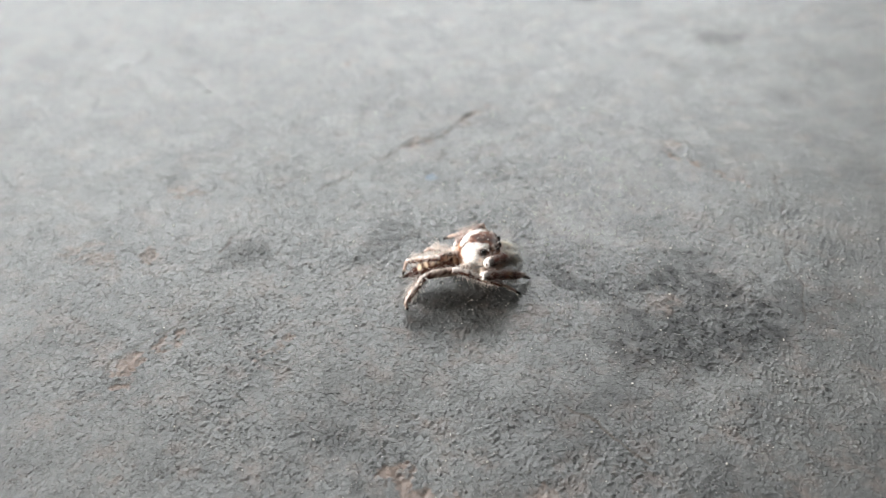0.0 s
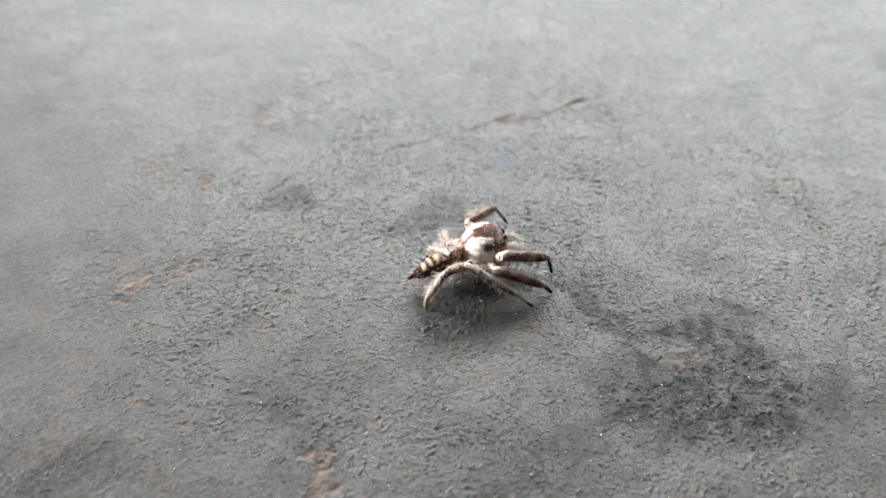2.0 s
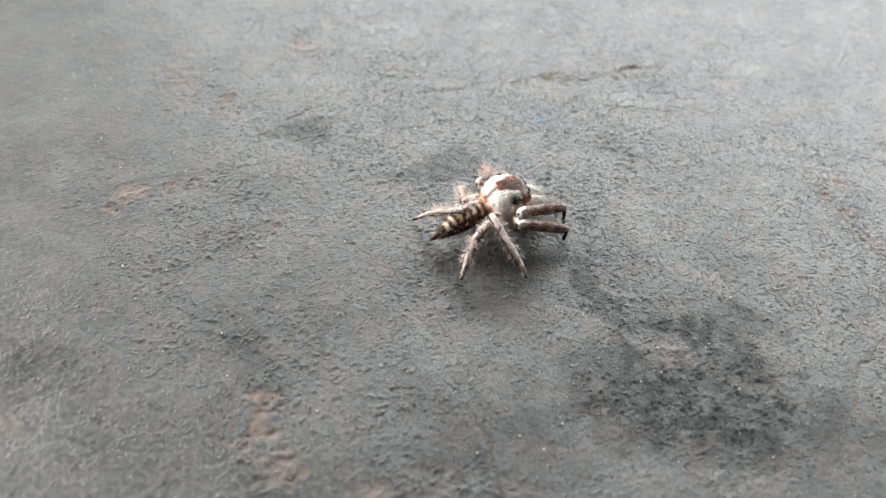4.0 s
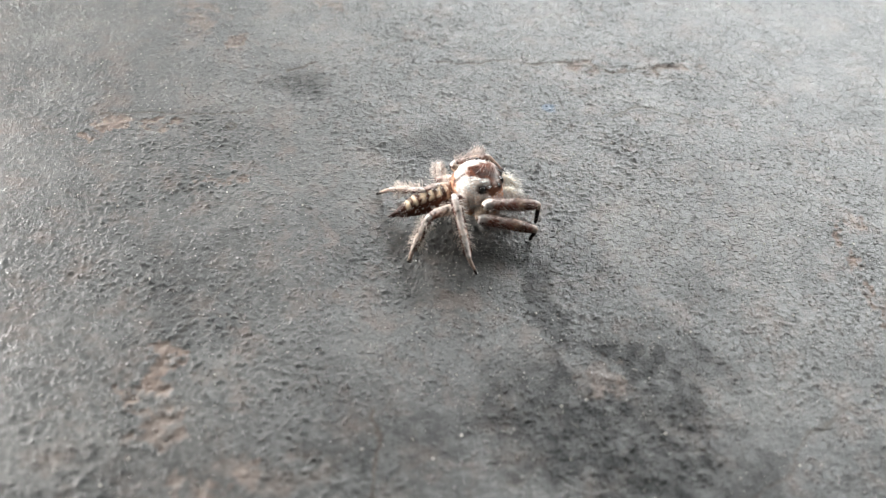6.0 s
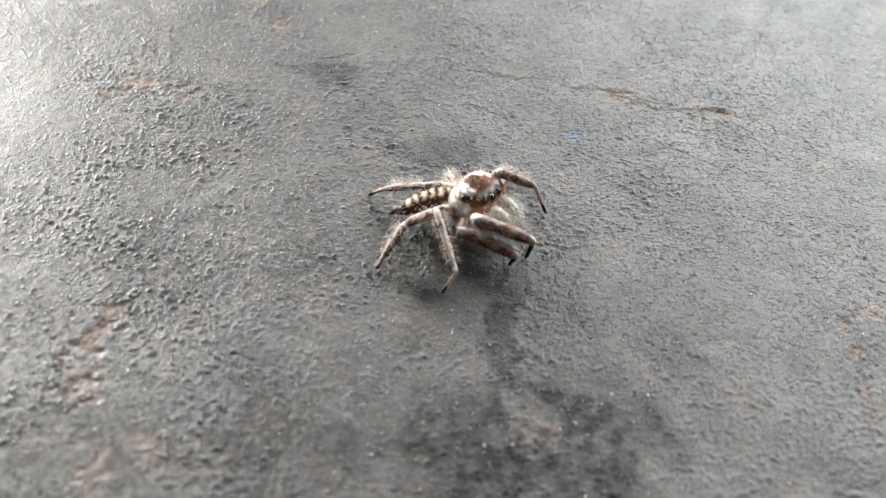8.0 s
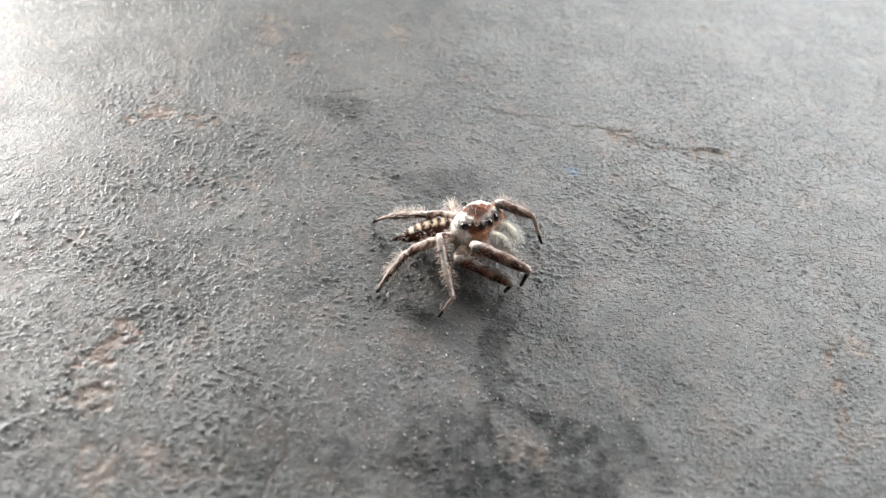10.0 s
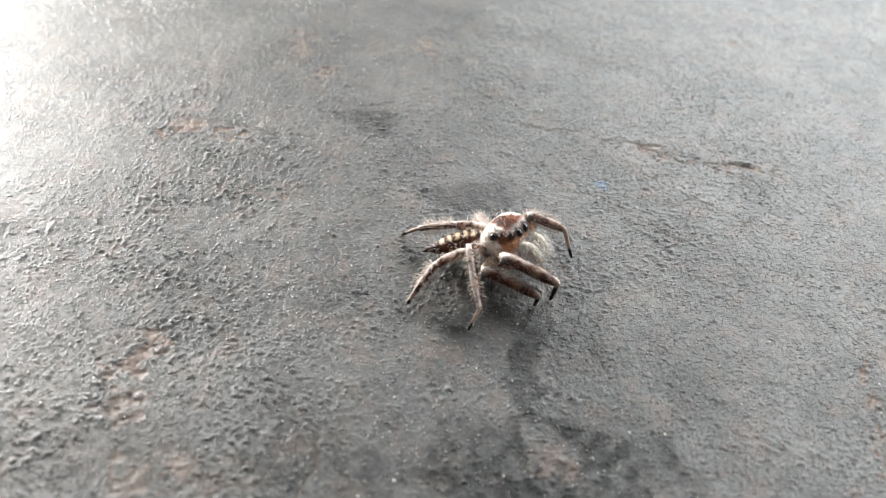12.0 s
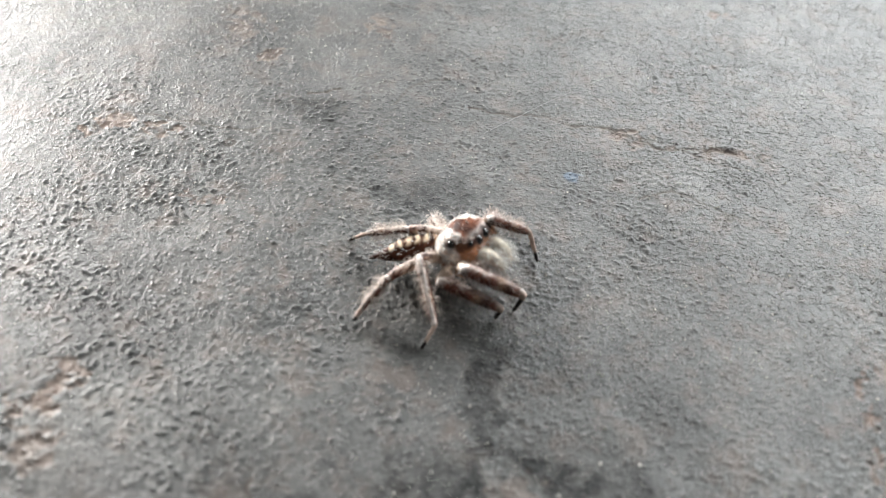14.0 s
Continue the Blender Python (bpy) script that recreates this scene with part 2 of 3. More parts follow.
def wear(x, y):
    """Stain with some painted shade, rust, crack and height (mm) at places of the sheet."""
    stain, rust, crack = np.zeros(x.shape), np.zeros(x.shape), np.zeros(x.shape)
    # dark stains; the blotch at (14.5, -10) is painted shade in the spider's shadow
    for cx, cy, rx, ry, turn, k in ((6.5, -19.5, 8.0, 5.5, -25, 0.95), (1.5, -17.5, 4.0, 3.0, 0, 0.85), (3.3, -10, 1.3, 4.5, 6, 0.9),
                                    (11, -25, 5, 2.5, -30, 0.6), (-2.2, 7.4, 3.4, 2.2, 10, 0.65), (-12.8, 16, 2.6, 1.7, 0, 0.55),
                                    (57, 4.5, 3.2, 2.4, -35, 0.8), (14.5, -10, 3, 2, -40, 0.3), (-21, -5, 6, 4, 20, 0.2),
                                    (-24, -22, 9, 5, 30, 0.3), (-9, -24, 3.0, 9, 10, 0.3), (-30, -9, 4, 2, 20, 0.15),
                                    (-10.3, -20.0, 3.6, 2.2, 0, 0.5), (-25.2, -22.7, 3.2, 3, 30, 0.5), (6.2, -24.2, 4.5, 2.6, -20, 0.6), (-22.4, -5.9, 1.2, 4, 10, 0.45),
                                    (-23.3, -10.0, 2.2, 1.4, 20, 0.3), (-23.0, -21.4, 3, 2.2, 10, 0.45), (-6.9, -20.0, 4, 2, 0, 0.5), (-37.0, -4.8, 4, 2.5, 15, 0.4), (4.2, -24.6, 3, 2, -20, 0.45)):
        stain = np.maximum(stain, k * blot(x, y, cx, cy, rx, ry, turn, LAT[0], 0.9, 0.6))
    pale = blot(x, y, 5.5, -16.0, 1.8, 1.5, 0, LAT[1], 0.8, 0.5)
    stain = stain * (1 - 0.8 * pale)
    stain *= 0.75 + 0.7 * LAT[2].fbm(x / 0.8, y / 0.8, 3)
    # chipped and rusty places
    for cx, cy, rx, ry, turn, k in ((-28.4, 11.6, 1.7, 1.0, 30, 0.9), (-24.2, 11.6, 1.2, 0.9, 0, 0.8), (-18.9, 4.5, 1.5, 0.6, 0, 0.7),
                                    (-23.4, -14.5, 1.4, 3.2, -15, 0.85), (-22.5, -17.5, 1.6, 2.0, 0, 0.6), (27.2, -10, 0.55, 4.2, -2, 0.9),
                                    (29, -4.5, 0.7, 1.2, 0, 0.7), (-9.2, 27.6, 1.4, 2.2, 0, 0.7), (-17.8, 22.8, 1.2, 1.0, 0, 0.7),
                                    (-21.6, 26.9, 2.2, 2.0, 0, 0.5), (21.7, 35.6, 1.0, 1.0, 0, 0.7), (23.2, 15.7, 1.0, 0.7, 0, 0.8),
                                    (-19, -22.5, 2.5, 2, 0, 0.5), (15.2, 23.5, 0.8, 0.7, 0, 0.5), (-49, 23.5, 3, 2.0, 20, 0.4),
                                    (5.9, -17, 1.6, 1.2, 0, 0.35), (-12, -2.5, 1.2, 0.9, 0, 0.25), (-3.2, -9.5, 2.0, 1.6, 0, 0.3)):
        rust = np.maximum(rust, k * blot(x, y, cx, cy, rx, ry, turn, LAT[1], 1.1, 0.35))
    streak = line_near(x, y, [(9.0, 16.8), (13.4, 16.4), (18.4, 16.2), (23.7, 15.7)], 0.55, LAT[3], 0.9, 2.5)
    streak = np.maximum(streak, line_near(x, y, [(15.0, 16.0), (19.6, 13.8), (25.0, 11.5)], 0.22, LAT[3], 0.7, 2.5))
    rust = np.maximum(rust, 0.75 * line_near(x, y, [(11.0, 16.8), (16.0, 16.0), (23.7, 15.9)], 1.1, LAT[4], 1.5, 1.5))
    crack = np.maximum(crack, 0.35 * streak * smooth01(0.6 + 1.5 * LAT[2].fbm(x / 1.4, y / 1.4, 3)))
    for pts, w, k in (([(10, -27.5), (14.7, -25.4), (18.1, -22.8), (22.7, -20.5), (26.4, -18.0), (31, -15)], 0.2, 0.45),
                      ([(-30.0, 12.1), (-28.4, 13.3), (-22.6, 12.9), (-18.0, 12.2), (-16.4, 13.0)], 0.2, 0.5),
                      ([(-0.4, 18.0), (3.7, 17.9), (7.5, 17.6), (10.7, 17.4), (13.8, 16.3), (16.9, 15.8), (21.0, 14.3)], 0.16, 0.8),
                      ([(15.4, 16.0), (17.5, 16.0), (19.0, 15.9), (21.2, 16.4)], 0.2, 0.8), ([(13.2, 9.4), (15.9, 10.6), (18.3, 9.7), (20.5, 8.5)], 0.16, 0.7),
                      ([(8.0, 17.3), (10.7, 17.6), (12.8, 17.0)], 0.25, 0.8), ([(-6.2, 17.4), (-5.3, 20.2), (-2.1, 22.1)], 0.18, 0.45),
                      ([(-9.3, -17.9), (-10.1, -25.6)], 0.2, 0.7), ([(-13.5, 18.2), (-11.2, 19.1)], 0.25, 0.7),
                      ([(-4.0, 16), (0.5, 13.2), (4, 12.5)], 0.18, 0.35), ([(16.5, 9.8), (20.5, 8.2)], 0.2, 0.35),
                      ([(-18, -5), (-21, -9.5), (-23, -13)], 0.3, 0.25)):
        crack = np.maximum(crack, k * line_near(x, y, pts, w, LAT[3], 0.7, 2.0))
    for cx, cy, r in ((-11.2, -8.0, 0.28), (-18.4, 10.8, 0.55), (-17.9, 22.6, 0.6), (-16.9, 12.4, 0.35), (10.2, -9.4, 0.25), (23.2, 15.7, 0.5), (20.0, 8.3, 0.4)):
        ring = np.exp(-((np.hypot(x - cx, y - cy) - r * 0.6) / (0.3 * r)) ** 2)
        crack = np.maximum(crack, 0.55 * ring)
    rust *= smooth01(0.55 + 1.7 * LAT[2].fbm(x / 0.9 + 9, y / 0.9, 3, 0.6))
    chip = smooth01((rust - 0.35) / 0.3)
    # crumbs of old paint on a flat ground, denser in some places
    dense = LAT[1].fbm(x / 5.0 + 70, y / 5.0, 3) + 0.40 * np.exp(-(np.hypot(x - 2, y) / 13.0) ** 2)
    grain = LAT[5].fbm(x / 0.29, y / 0.29, 2, 0.6) + 0.3 * dense
    small = LAT[2].fbm(x / 0.22 + 5, y / 0.22, 2, 0.5) + 0.2 * dense
    crumbs = 0.32 * np.clip(grain - 0.47, 0, 0.3) + 0.38 * np.clip(small - 0.33, 0, 0.4)
    inner = smooth01((50.0 - np.hypot(x, y)) / 22.0)
    crumbs = crumbs * inner
    h = 0.22 * LAT[0].fbm(x / 9, y / 9, 2) + 0.02 * LAT[4].fbm(x / 1.8, y / 1.8, 3, 0.5) + crumbs
    h = h + 0.14 * rust * LAT[2].fbm(x / 0.7, y / 0.7, 3, 0.6) - 0.06 * chip - 0.06 * crack
    calm = np.exp(-((np.hypot(x, y)) / 9.0) ** 2)
    h = h - calm * 0.22 * LAT[0].fbm(x / 9, y / 9, 2)
    return stain, rust, crack, h


def steel_sheet():
    near = np.arange(-34.0, 34.01, 0.115)
    steps = 0.115 * 1.06 ** np.arange(1, 101)
    far = 34.0 + np.cumsum(steps)
    line = np.concatenate([-far[::-1], near, far])
    n = len(line)
    x, y = np.meshgrid(line, line, indexing="ij")
    stain, rust, crack, h = wear(x, y)
    blue = 0.8 * blot(x, y, 8.3, 11.2, 0.75, 0.55, 10, LAT[2], 0.7, 0.5)      # a fleck of blue paint
    h[0, :] = h[-1, :] = h[:, 0] = h[:, -1] = -4.0
    me = bpy.data.meshes.new("steel_sheet")
    idx = np.arange(n * n).reshape(n, n)
    quads = np.stack([idx[:-1, :-1], idx[1:, :-1], idx[1:, 1:], idx[:-1, 1:]], -1).reshape(-1, 4)
    me.vertices.add(n * n)
    me.vertices.foreach_set("co", (np.stack([x, y, h], -1) * MM).ravel())
    me.loops.add(quads.size)
    me.loops.foreach_set("vertex_index", quads.ravel())
    me.polygons.add(len(quads))
    me.polygons.foreach_set("loop_start", np.arange(0, quads.size, 4))
    me.update(calc_edges=True)
    me.polygons.foreach_set("use_smooth", np.ones(len(quads), bool))
    for name, values in (("stain", stain), ("rust", rust), ("crack", crack), ("blue", blue)):
        me.attributes.new(name, "FLOAT", "POINT").data.foreach_set("value", np.clip(values, 0, 1).ravel())
    me.materials.append(STEEL)
    return tagged(new("ground_sheet", me), "weathered grey painted steel sheet with rust chips and stains", "metal sheet", kind="structure")


steel_sheet()


# ---- an unseen room, added to hold the lamps and shape their light ----
X0, X1, Y0, Y1, Z0, Z1 = -1.45, 2.2, -2.6, 1.65, -0.004, 2.6


def structure(name, bm, mat, label, category):
    ob = new(name, mesh_of(name, bm, mat, False))
    ob.matrix_world = ADDED_ROOM
    return tagged(ob, label, category, kind="structure")


def added_window_unit(name, m, wide, high):
    top = new(name)
    top.matrix_world = ADDED_ROOM @ m
    tagged(top, "plain white window frame with open bright daylight behind", "window", kind="structure")
    for x0, x1, z0, z1 in ((-wide / 2, wide / 2, 0, 0.05), (-wide / 2, wide / 2, high - 0.05, high), (-wide / 2, -wide / 2 + 0.05, 0.05, high - 0.05), (wide / 2 - 0.05, wide / 2, 0.05, high - 0.05)):
        bm = bmesh.new()
        box(bm, x0, x1, -0.03, 0.03, z0, z1)
        part("window_frame", bm, FRAME, top)


def added_room():
    bm = bmesh.new()
    box(bm, X0 - 0.15, X1 + 0.15, Y0 - 0.15, Y1 + 0.15, Z0 - 0.1, Z0)
    structure("floor", bm, CONCRETE, "plain grey concrete floor under the sheet", "floor")
    bm = bmesh.new()
    box(bm, X0 - 0.15, X1 + 0.15, Y0 - 0.15, Y1 + 0.15, Z1, Z1 + 0.1)
    structure("ceiling", bm, PLASTER, "plain grey plaster ceiling", "ceiling")
    bm = bmesh.new()      # added wall with the wide lamp opening: x -1.3..1.3, z 0.58..1.32
    for a in ((X0 - 0.15, -1.3, Z0, Z1), (1.3, X1 + 0.15, Z0, Z1), (-1.3, 1.3, Z0, 0.58), (-1.3, 1.3, 1.32, Z1)):
        box(bm, a[0], a[1], Y1, Y1 + 0.15, a[2], a[3])
    structure("added_wall_north", bm, PLASTER, "plain grey plaster wall with a wide window opening", "wall")
    bm = bmesh.new()      # added wall with the small lamp opening: y -0.28..0.42, z 0.14..0.64
    for a in ((Y0, -0.28, Z0, Z1), (0.42, Y1, Z0, Z1), (-0.28, 0.42, Z0, 0.14), (-0.28, 0.42, 0.64, Z1)):
        box(bm, X0 - 0.15, X0, a[0], a[1], a[2], a[3])
    structure("added_wall_west", bm, PLASTER, "plain grey plaster wall with a small window opening", "wall")
    bm = bmesh.new()
    box(bm, X1, X1 + 0.15, Y0, Y1, Z0, Z1)
    structure("added_wall_east", bm, PLASTER, "plain grey plaster wall", "wall")
    bm = bmesh.new()
    box(bm, X0 - 0.15, X1 + 0.15, Y0 - 0.15, Y0, Z0, Z1)
    structure("added_wall_south", bm, PLASTER, "plain grey plaster wall", "wall")
    added_window_unit("added_window_1", pose(0, Y1 + 0.08, 0.58), 2.6, 0.74)
    added_window_unit("added_window_2", pose(X0 - 0.08, 0.07, 0.14, 0, 0, 90), 0.7, 0.50)


added_room()


# ---- the spider ----
RNG = random.Random(5)
SKIN_NOISE = Lattice(21)


def tube(points, radii, segs=14, flat=1.0):
    """A closed tube along points with a radius at each; flat squeezes it in height."""
    bm = bmesh.new()
    rings = []
    pts = [Vector(p) for p in points]
    for i, (p, r) in enumerate(zip(pts, radii)):
        ahead = (pts[min(i + 1, len(pts) - 1)] - pts[max(i - 1, 0)]).normalized()
        side = ahead.cross(Vector((0, 0, 1)))
        side = side.normalized() if side.length > 1e-4 else Vector((0, 1, 0))
        up = side.cross(ahead).normalized()
        rings.append([bm.verts.new((p + r * (math.cos(a) * side + flat * math.sin(a) * up)) * MM) for a in (2 * math.pi * k / segs for k in range(segs))])
    for a, b in zip(rings, rings[1:]):
        for k in range(segs):
            bm.faces.new((a[k], a[(k + 1) % segs], b[(k + 1) % segs], b[k]))
    bm.faces.new(rings[0][::-1])
    bm.faces.new(rings[-1])
    bmesh.ops.recalc_face_normals(bm, faces=bm.faces)
    return bm


def resample(points, radii, count):
    """More points on a smooth way through a few."""
    pts, t = np.array(points, float), np.linspace(0, 1, len(points))
    u = np.linspace(0, 1, count)
    out = np.stack([np.interp(u, t, pts[:, k]) for k in range(3)], 1)
    rad = np.interp(u, t, radii)
    for _ in range(2):
        out[1:-1] = (out[:-2] + 2 * out[1:-1] + out[2:]) / 4
        rad[1:-1] = (rad[:-2] + 2 * rad[1:-1] + rad[2:]) / 4
    return [tuple(p) for p in out], [float(r) for r in rad]


def tint(ob, colour_at):
    """Keeps a pattern in the mesh: colour_at(x, y, z in mm) gives the base colour."""
    me = ob.data
    layer = me.attributes.new("tint", "FLOAT_COLOR", "POINT")
    for v, d in zip(me.vertices, layer.data):
        d.color = (*colour_at(*(v.co / MM)), 1)
    return ob


def blend(a, b, k):
    k = min(1.0, max(0.0, k))
    return tuple(p + (q - p) * k for p, q in zip(a, b))


def speck(x, y, z, size):
    return float(SKIN_NOISE.fbm(np.array(x / size + z * 1.7 / size), np.array(y / size - z * 0.9 / size + 40), 3, 0.6))


def hairs(bm, spots, length, thick, lean=Vector((0, 0, 0)), droop=0.0, spread=0.35):
    """Tapered bent bristles: spots are (place, outward) in mm."""
    for place, out in spots:
        place, out = Vector(place), Vector(out).normalized()
        way = (out + lean + spread * Vector((RNG.gauss(0, 1), RNG.gauss(0, 1), RNG.gauss(0, 1)))).normalized()
        if way.dot(out) < 0.05:
            way = (way + 1.2 * out).normalized()
        size = length * RNG.uniform(0.45, 1.15)
        side = way.orthogonal().normalized()
        other = way.cross(side)
        mid = place + way * size * 0.55
        end = place + (way + Vector((0, 0, -droop)) + 0.5 * lean).normalized() * size
        foot = place - out * 0.03
        a = [bm.verts.new((foot + thick * (math.cos(k) * side + math.sin(k) * other)) * MM) for k in (0, 2.094, 4.189)]
        b = [bm.verts.new((mid + 0.7 * thick * (math.cos(k) * side + math.sin(k) * other)) * MM) for k in (0, 2.094, 4.189)]
        tip = bm.verts.new(end * MM)
        for k in range(3):
            bm.faces.new((a[k], a[(k + 1) % 3], b[(k + 1) % 3], b[k]))
            bm.faces.new((b[k], b[(k + 1) % 3], tip))


def skin_spots(me, count, keep=lambda p, n: True):
    """Random places on a mesh with their normals, in mm."""
    areas = np.array([p.area for p in me.polygons])
    picks = np.random.RandomState(count).choice(len(areas), count * 3, p=areas / areas.sum())
    out = []
    for i in picks:
        p = me.polygons[int(i)]
        vs = [me.vertices[k].co for k in p.vertices]
        w = [RNG.random() + 1e-3 for _ in vs]
        s = sum(w)
        place = sum((v * (k / s) for v, k in zip(vs, w)), Vector()) / MM
        if keep(place, p.normal):
            out.append((place, p.normal.copy()))
        if len(out) == count:
            break
    return out


def coat(name, body_part, spots, length, thick, mat, label, lean=(0, 0, 0), droop=0.0, spread=0.35):
    bm = bmesh.new()
    hairs(bm, spots, length, thick, Vector(lean), droop, spread)
    return tagged(part(name, bm, mat, body_part, label), kind="stuff")


DARK, TAN, CREAM, WHITE, BLACK = (0.030, 0.013, 0.009), (0.31, 0.145, 0.075), (0.52, 0.42, 0.32), (0.90, 0.86, 0.81), (0.012, 0.010, 0.010)


def carapace_shape():
    """A high, square-fronted carapace, 4.4 mm long."""
    bm = bmesh.new()
    xs = [-2.05, -2.0, -1.85, -1.6, -1.3, -0.9, -0.5, -0.1, 0.3, 0.7, 1.1, 1.5, 1.8, 2.0, 2.12, 2.16]
    at = lambda x, knots: float(np.interp(x, [k[0] for k in knots], [k[1] for k in knots]))
    segs, rings = 44, []
    xs = sorted(set(xs + [(a + b) / 2 for a, b in zip(xs, xs[1:])]))
    for x in xs:
        w = at(x, ((-2.05, 0.25), (-1.9, 0.8), (-1.5, 1.3), (-0.8, 1.75), (0, 1.9), (0.8, 1.85), (1.6, 1.65), (2.0, 1.45), (2.16, 1.15)))
        top = at(x, ((-2.05, -0.15), (-1.9, 0.15), (-1.5, 0.6), (-0.9, 1.05), (-0.3, 1.30), (0.4, 1.36), (1.2, 1.22), (1.8, 0.98), (2.16, 0.62)))
        low = at(x, ((-2.05, -0.4), (-1.8, -0.9), (-1.0, -1.8), (0.3, -2.35), (1.6, -2.3), (2.0, -1.95), (2.16, -1.3)))
        ring = []
        for k in range(segs):
            a = 2 * math.pi * k / segs
            c, s = math.cos(a), math.sin(a)
            e = 0.72
            yy = w * math.copysign(abs(c) ** e, c)
            zz = (top + low) / 2 + (top - low) / 2 * math.copysign(abs(s) ** e, s)
            ring.append(bm.verts.new((x * 0.92 * MM, yy * 1.05 * MM, (zz * 1.06 + 0.04) * MM)))
        rings.append(ring)
    for a, b in zip(rings, rings[1:]):
        for k in range(segs):
            bm.faces.new((a[k], a[(k + 1) % segs], b[(k + 1) % segs], b[k]))
    bm.faces.new(rings[0][::-1])
    bm.faces.new(rings[-1])
    bmesh.ops.recalc_face_normals(bm, faces=bm.faces)
    return bm


def cap_half(x):
    """Half the width of the dark cap, wide between the eyes and narrow behind."""
    return 0.36 + 0.52 * min(1.0, max(0.0, (x + 0.7) / 1.2))


def carapace_colour(x, y, z):
    n = speck(x, y, z, 0.5)
    side = abs(y)
    step = lambda v, soft: min(1.0, max(0.0, v / soft + 0.5))
    c = blend((0.56, 0.31, 0.20), (0.16, 0.062, 0.035), 0.10 + 1.3 * n)
    if x > 0.9 and z > 0.3:
        c = blend(c, (0.085, 0.028, 0.014), 0.85)
    cap = step(cap_half(x) + 0.25 * n - side, 0.12) * step(z - 0.45, 0.2)
    c = blend(c, blend((0.028, 0.009, 0.005), (0.125, 0.040, 0.018), 0.42 + 1.8 * n), cap)
    white = (1 - cap) * step(z + 0.45 + 0.9 * n, 0.3) * step(0.95 - x + 0.6 * n, 0.25) * step(x + 1.35, 0.4)
    c = blend(c, WHITE, white * min(1.0, max(0.75, 1.0 + 3.0 * n - 0.2 * step(x + 0.1, 0.5))))
    if x > 1.0 and z > 0.2:
        brow = math.exp(-((z - 0.95) / 0.14) ** 2) * (1 if side < 1.2 else 0.4)
        c = blend(c, WHITE, 0.55 * brow * (x - 1.0))
    if z < 0.35:
        c = blend(c, (0.47, 0.215, 0.11), 0.75 * max(step(x - 1.0, 0.5), step(-0.6 - z, 0.4)))
    if x > 1.4:
        c = blend(c, CREAM, 0.7 * step(-0.75 - z, 0.4))
    for ex, ey, ez, r in EYES:
        far = math.sqrt((x - ex) ** 2 + (side - ey) ** 2 + (z - ez) ** 2)
        c = blend(c, DARK, (r * 1.75 - far) / (r * 0.4))
    return c


EYES = ((0.48, 1.56, 0.88, 0.28), (1.68, 1.05, 0.61, 0.20), (1.82, 0.39, 0.47, 0.35), (1.12, 1.36, 0.90, 0.08))


def abdomen_colour(x, y, z):
    """x runs from the waist (0) to the spinnerets (-4.8)."""
    n = speck(x, y, z, 0.45)
    c = blend(DARK, (0.10, 0.034, 0.018), 0.35 + 1.2 * n)
    bars = math.cos(2 * math.pi * (x + 0.2 * abs(y) + 0.25 * n) / 0.62) + 0.05
    on_top = min(1.0, max(0.0, (z + 0.1) / 0.3))
    if -3.9 < x < -0.5:
        c = blend(c, (0.80, 0.64, 0.46), on_top * max(0.0, bars * 2.2) * (0.85 + 1.6 * n) * max(0.0, min(1.0, (0.98 + 0.13 * x - abs(y)) / 0.2)))
    if x > -0.8:
        c = blend(c, TAN, 0.5 * on_top)
    if z < -0.3:
        c = blend(c, CREAM, 0.35)
    return c


def leg_colour(kind, length, rear, dark_foot):
    def colour(x, y, z):
        n = speck(x, y, z, 0.35)
        k = x / length
        up = z / (math.hypot(y, z) + 1e-6)
        c = blend((0.215, 0.082, 0.058), (0.048, 0.018, 0.012), 0.32 - 2.4 * n)
        stripe = min(1.0, max(0.0, (up - (0.72 if rear else 0.85)) / 0.15 + 3.0 * n))
        if kind == "femur":
            c = blend(c, (0.66, 0.55, 0.44), (0.45 if rear else 1.0) - 1.2 * max(0.0, k - 0.6) + 0.8 * n)
        if kind == "tibia":
            c = blend(c, (0.86, 0.80, 0.76), (0.35 if rear else 0.7) * max(0.0, 0.09 - k) / 0.09)
            c = blend(c, (0.42, 0.26, 0.17), 0.8 * math.exp(-((k - 0.60) / 0.06) ** 2))
            c = blend(c, (0.46, 0.38, 0.32), 0.7 * max(0.0, k - 0.86) / 0.14)
        c = blend(c, WHITE, stripe * (0.6 if rear else 0.35) * (0.4 if kind == "femur" else 1.0))
        if kind == "tarsus":
            c = blend((0.40, 0.30, 0.25), BLACK, (k - (0.12 if dark_foot else 0.58)) / 0.12)
        return c
    return colour


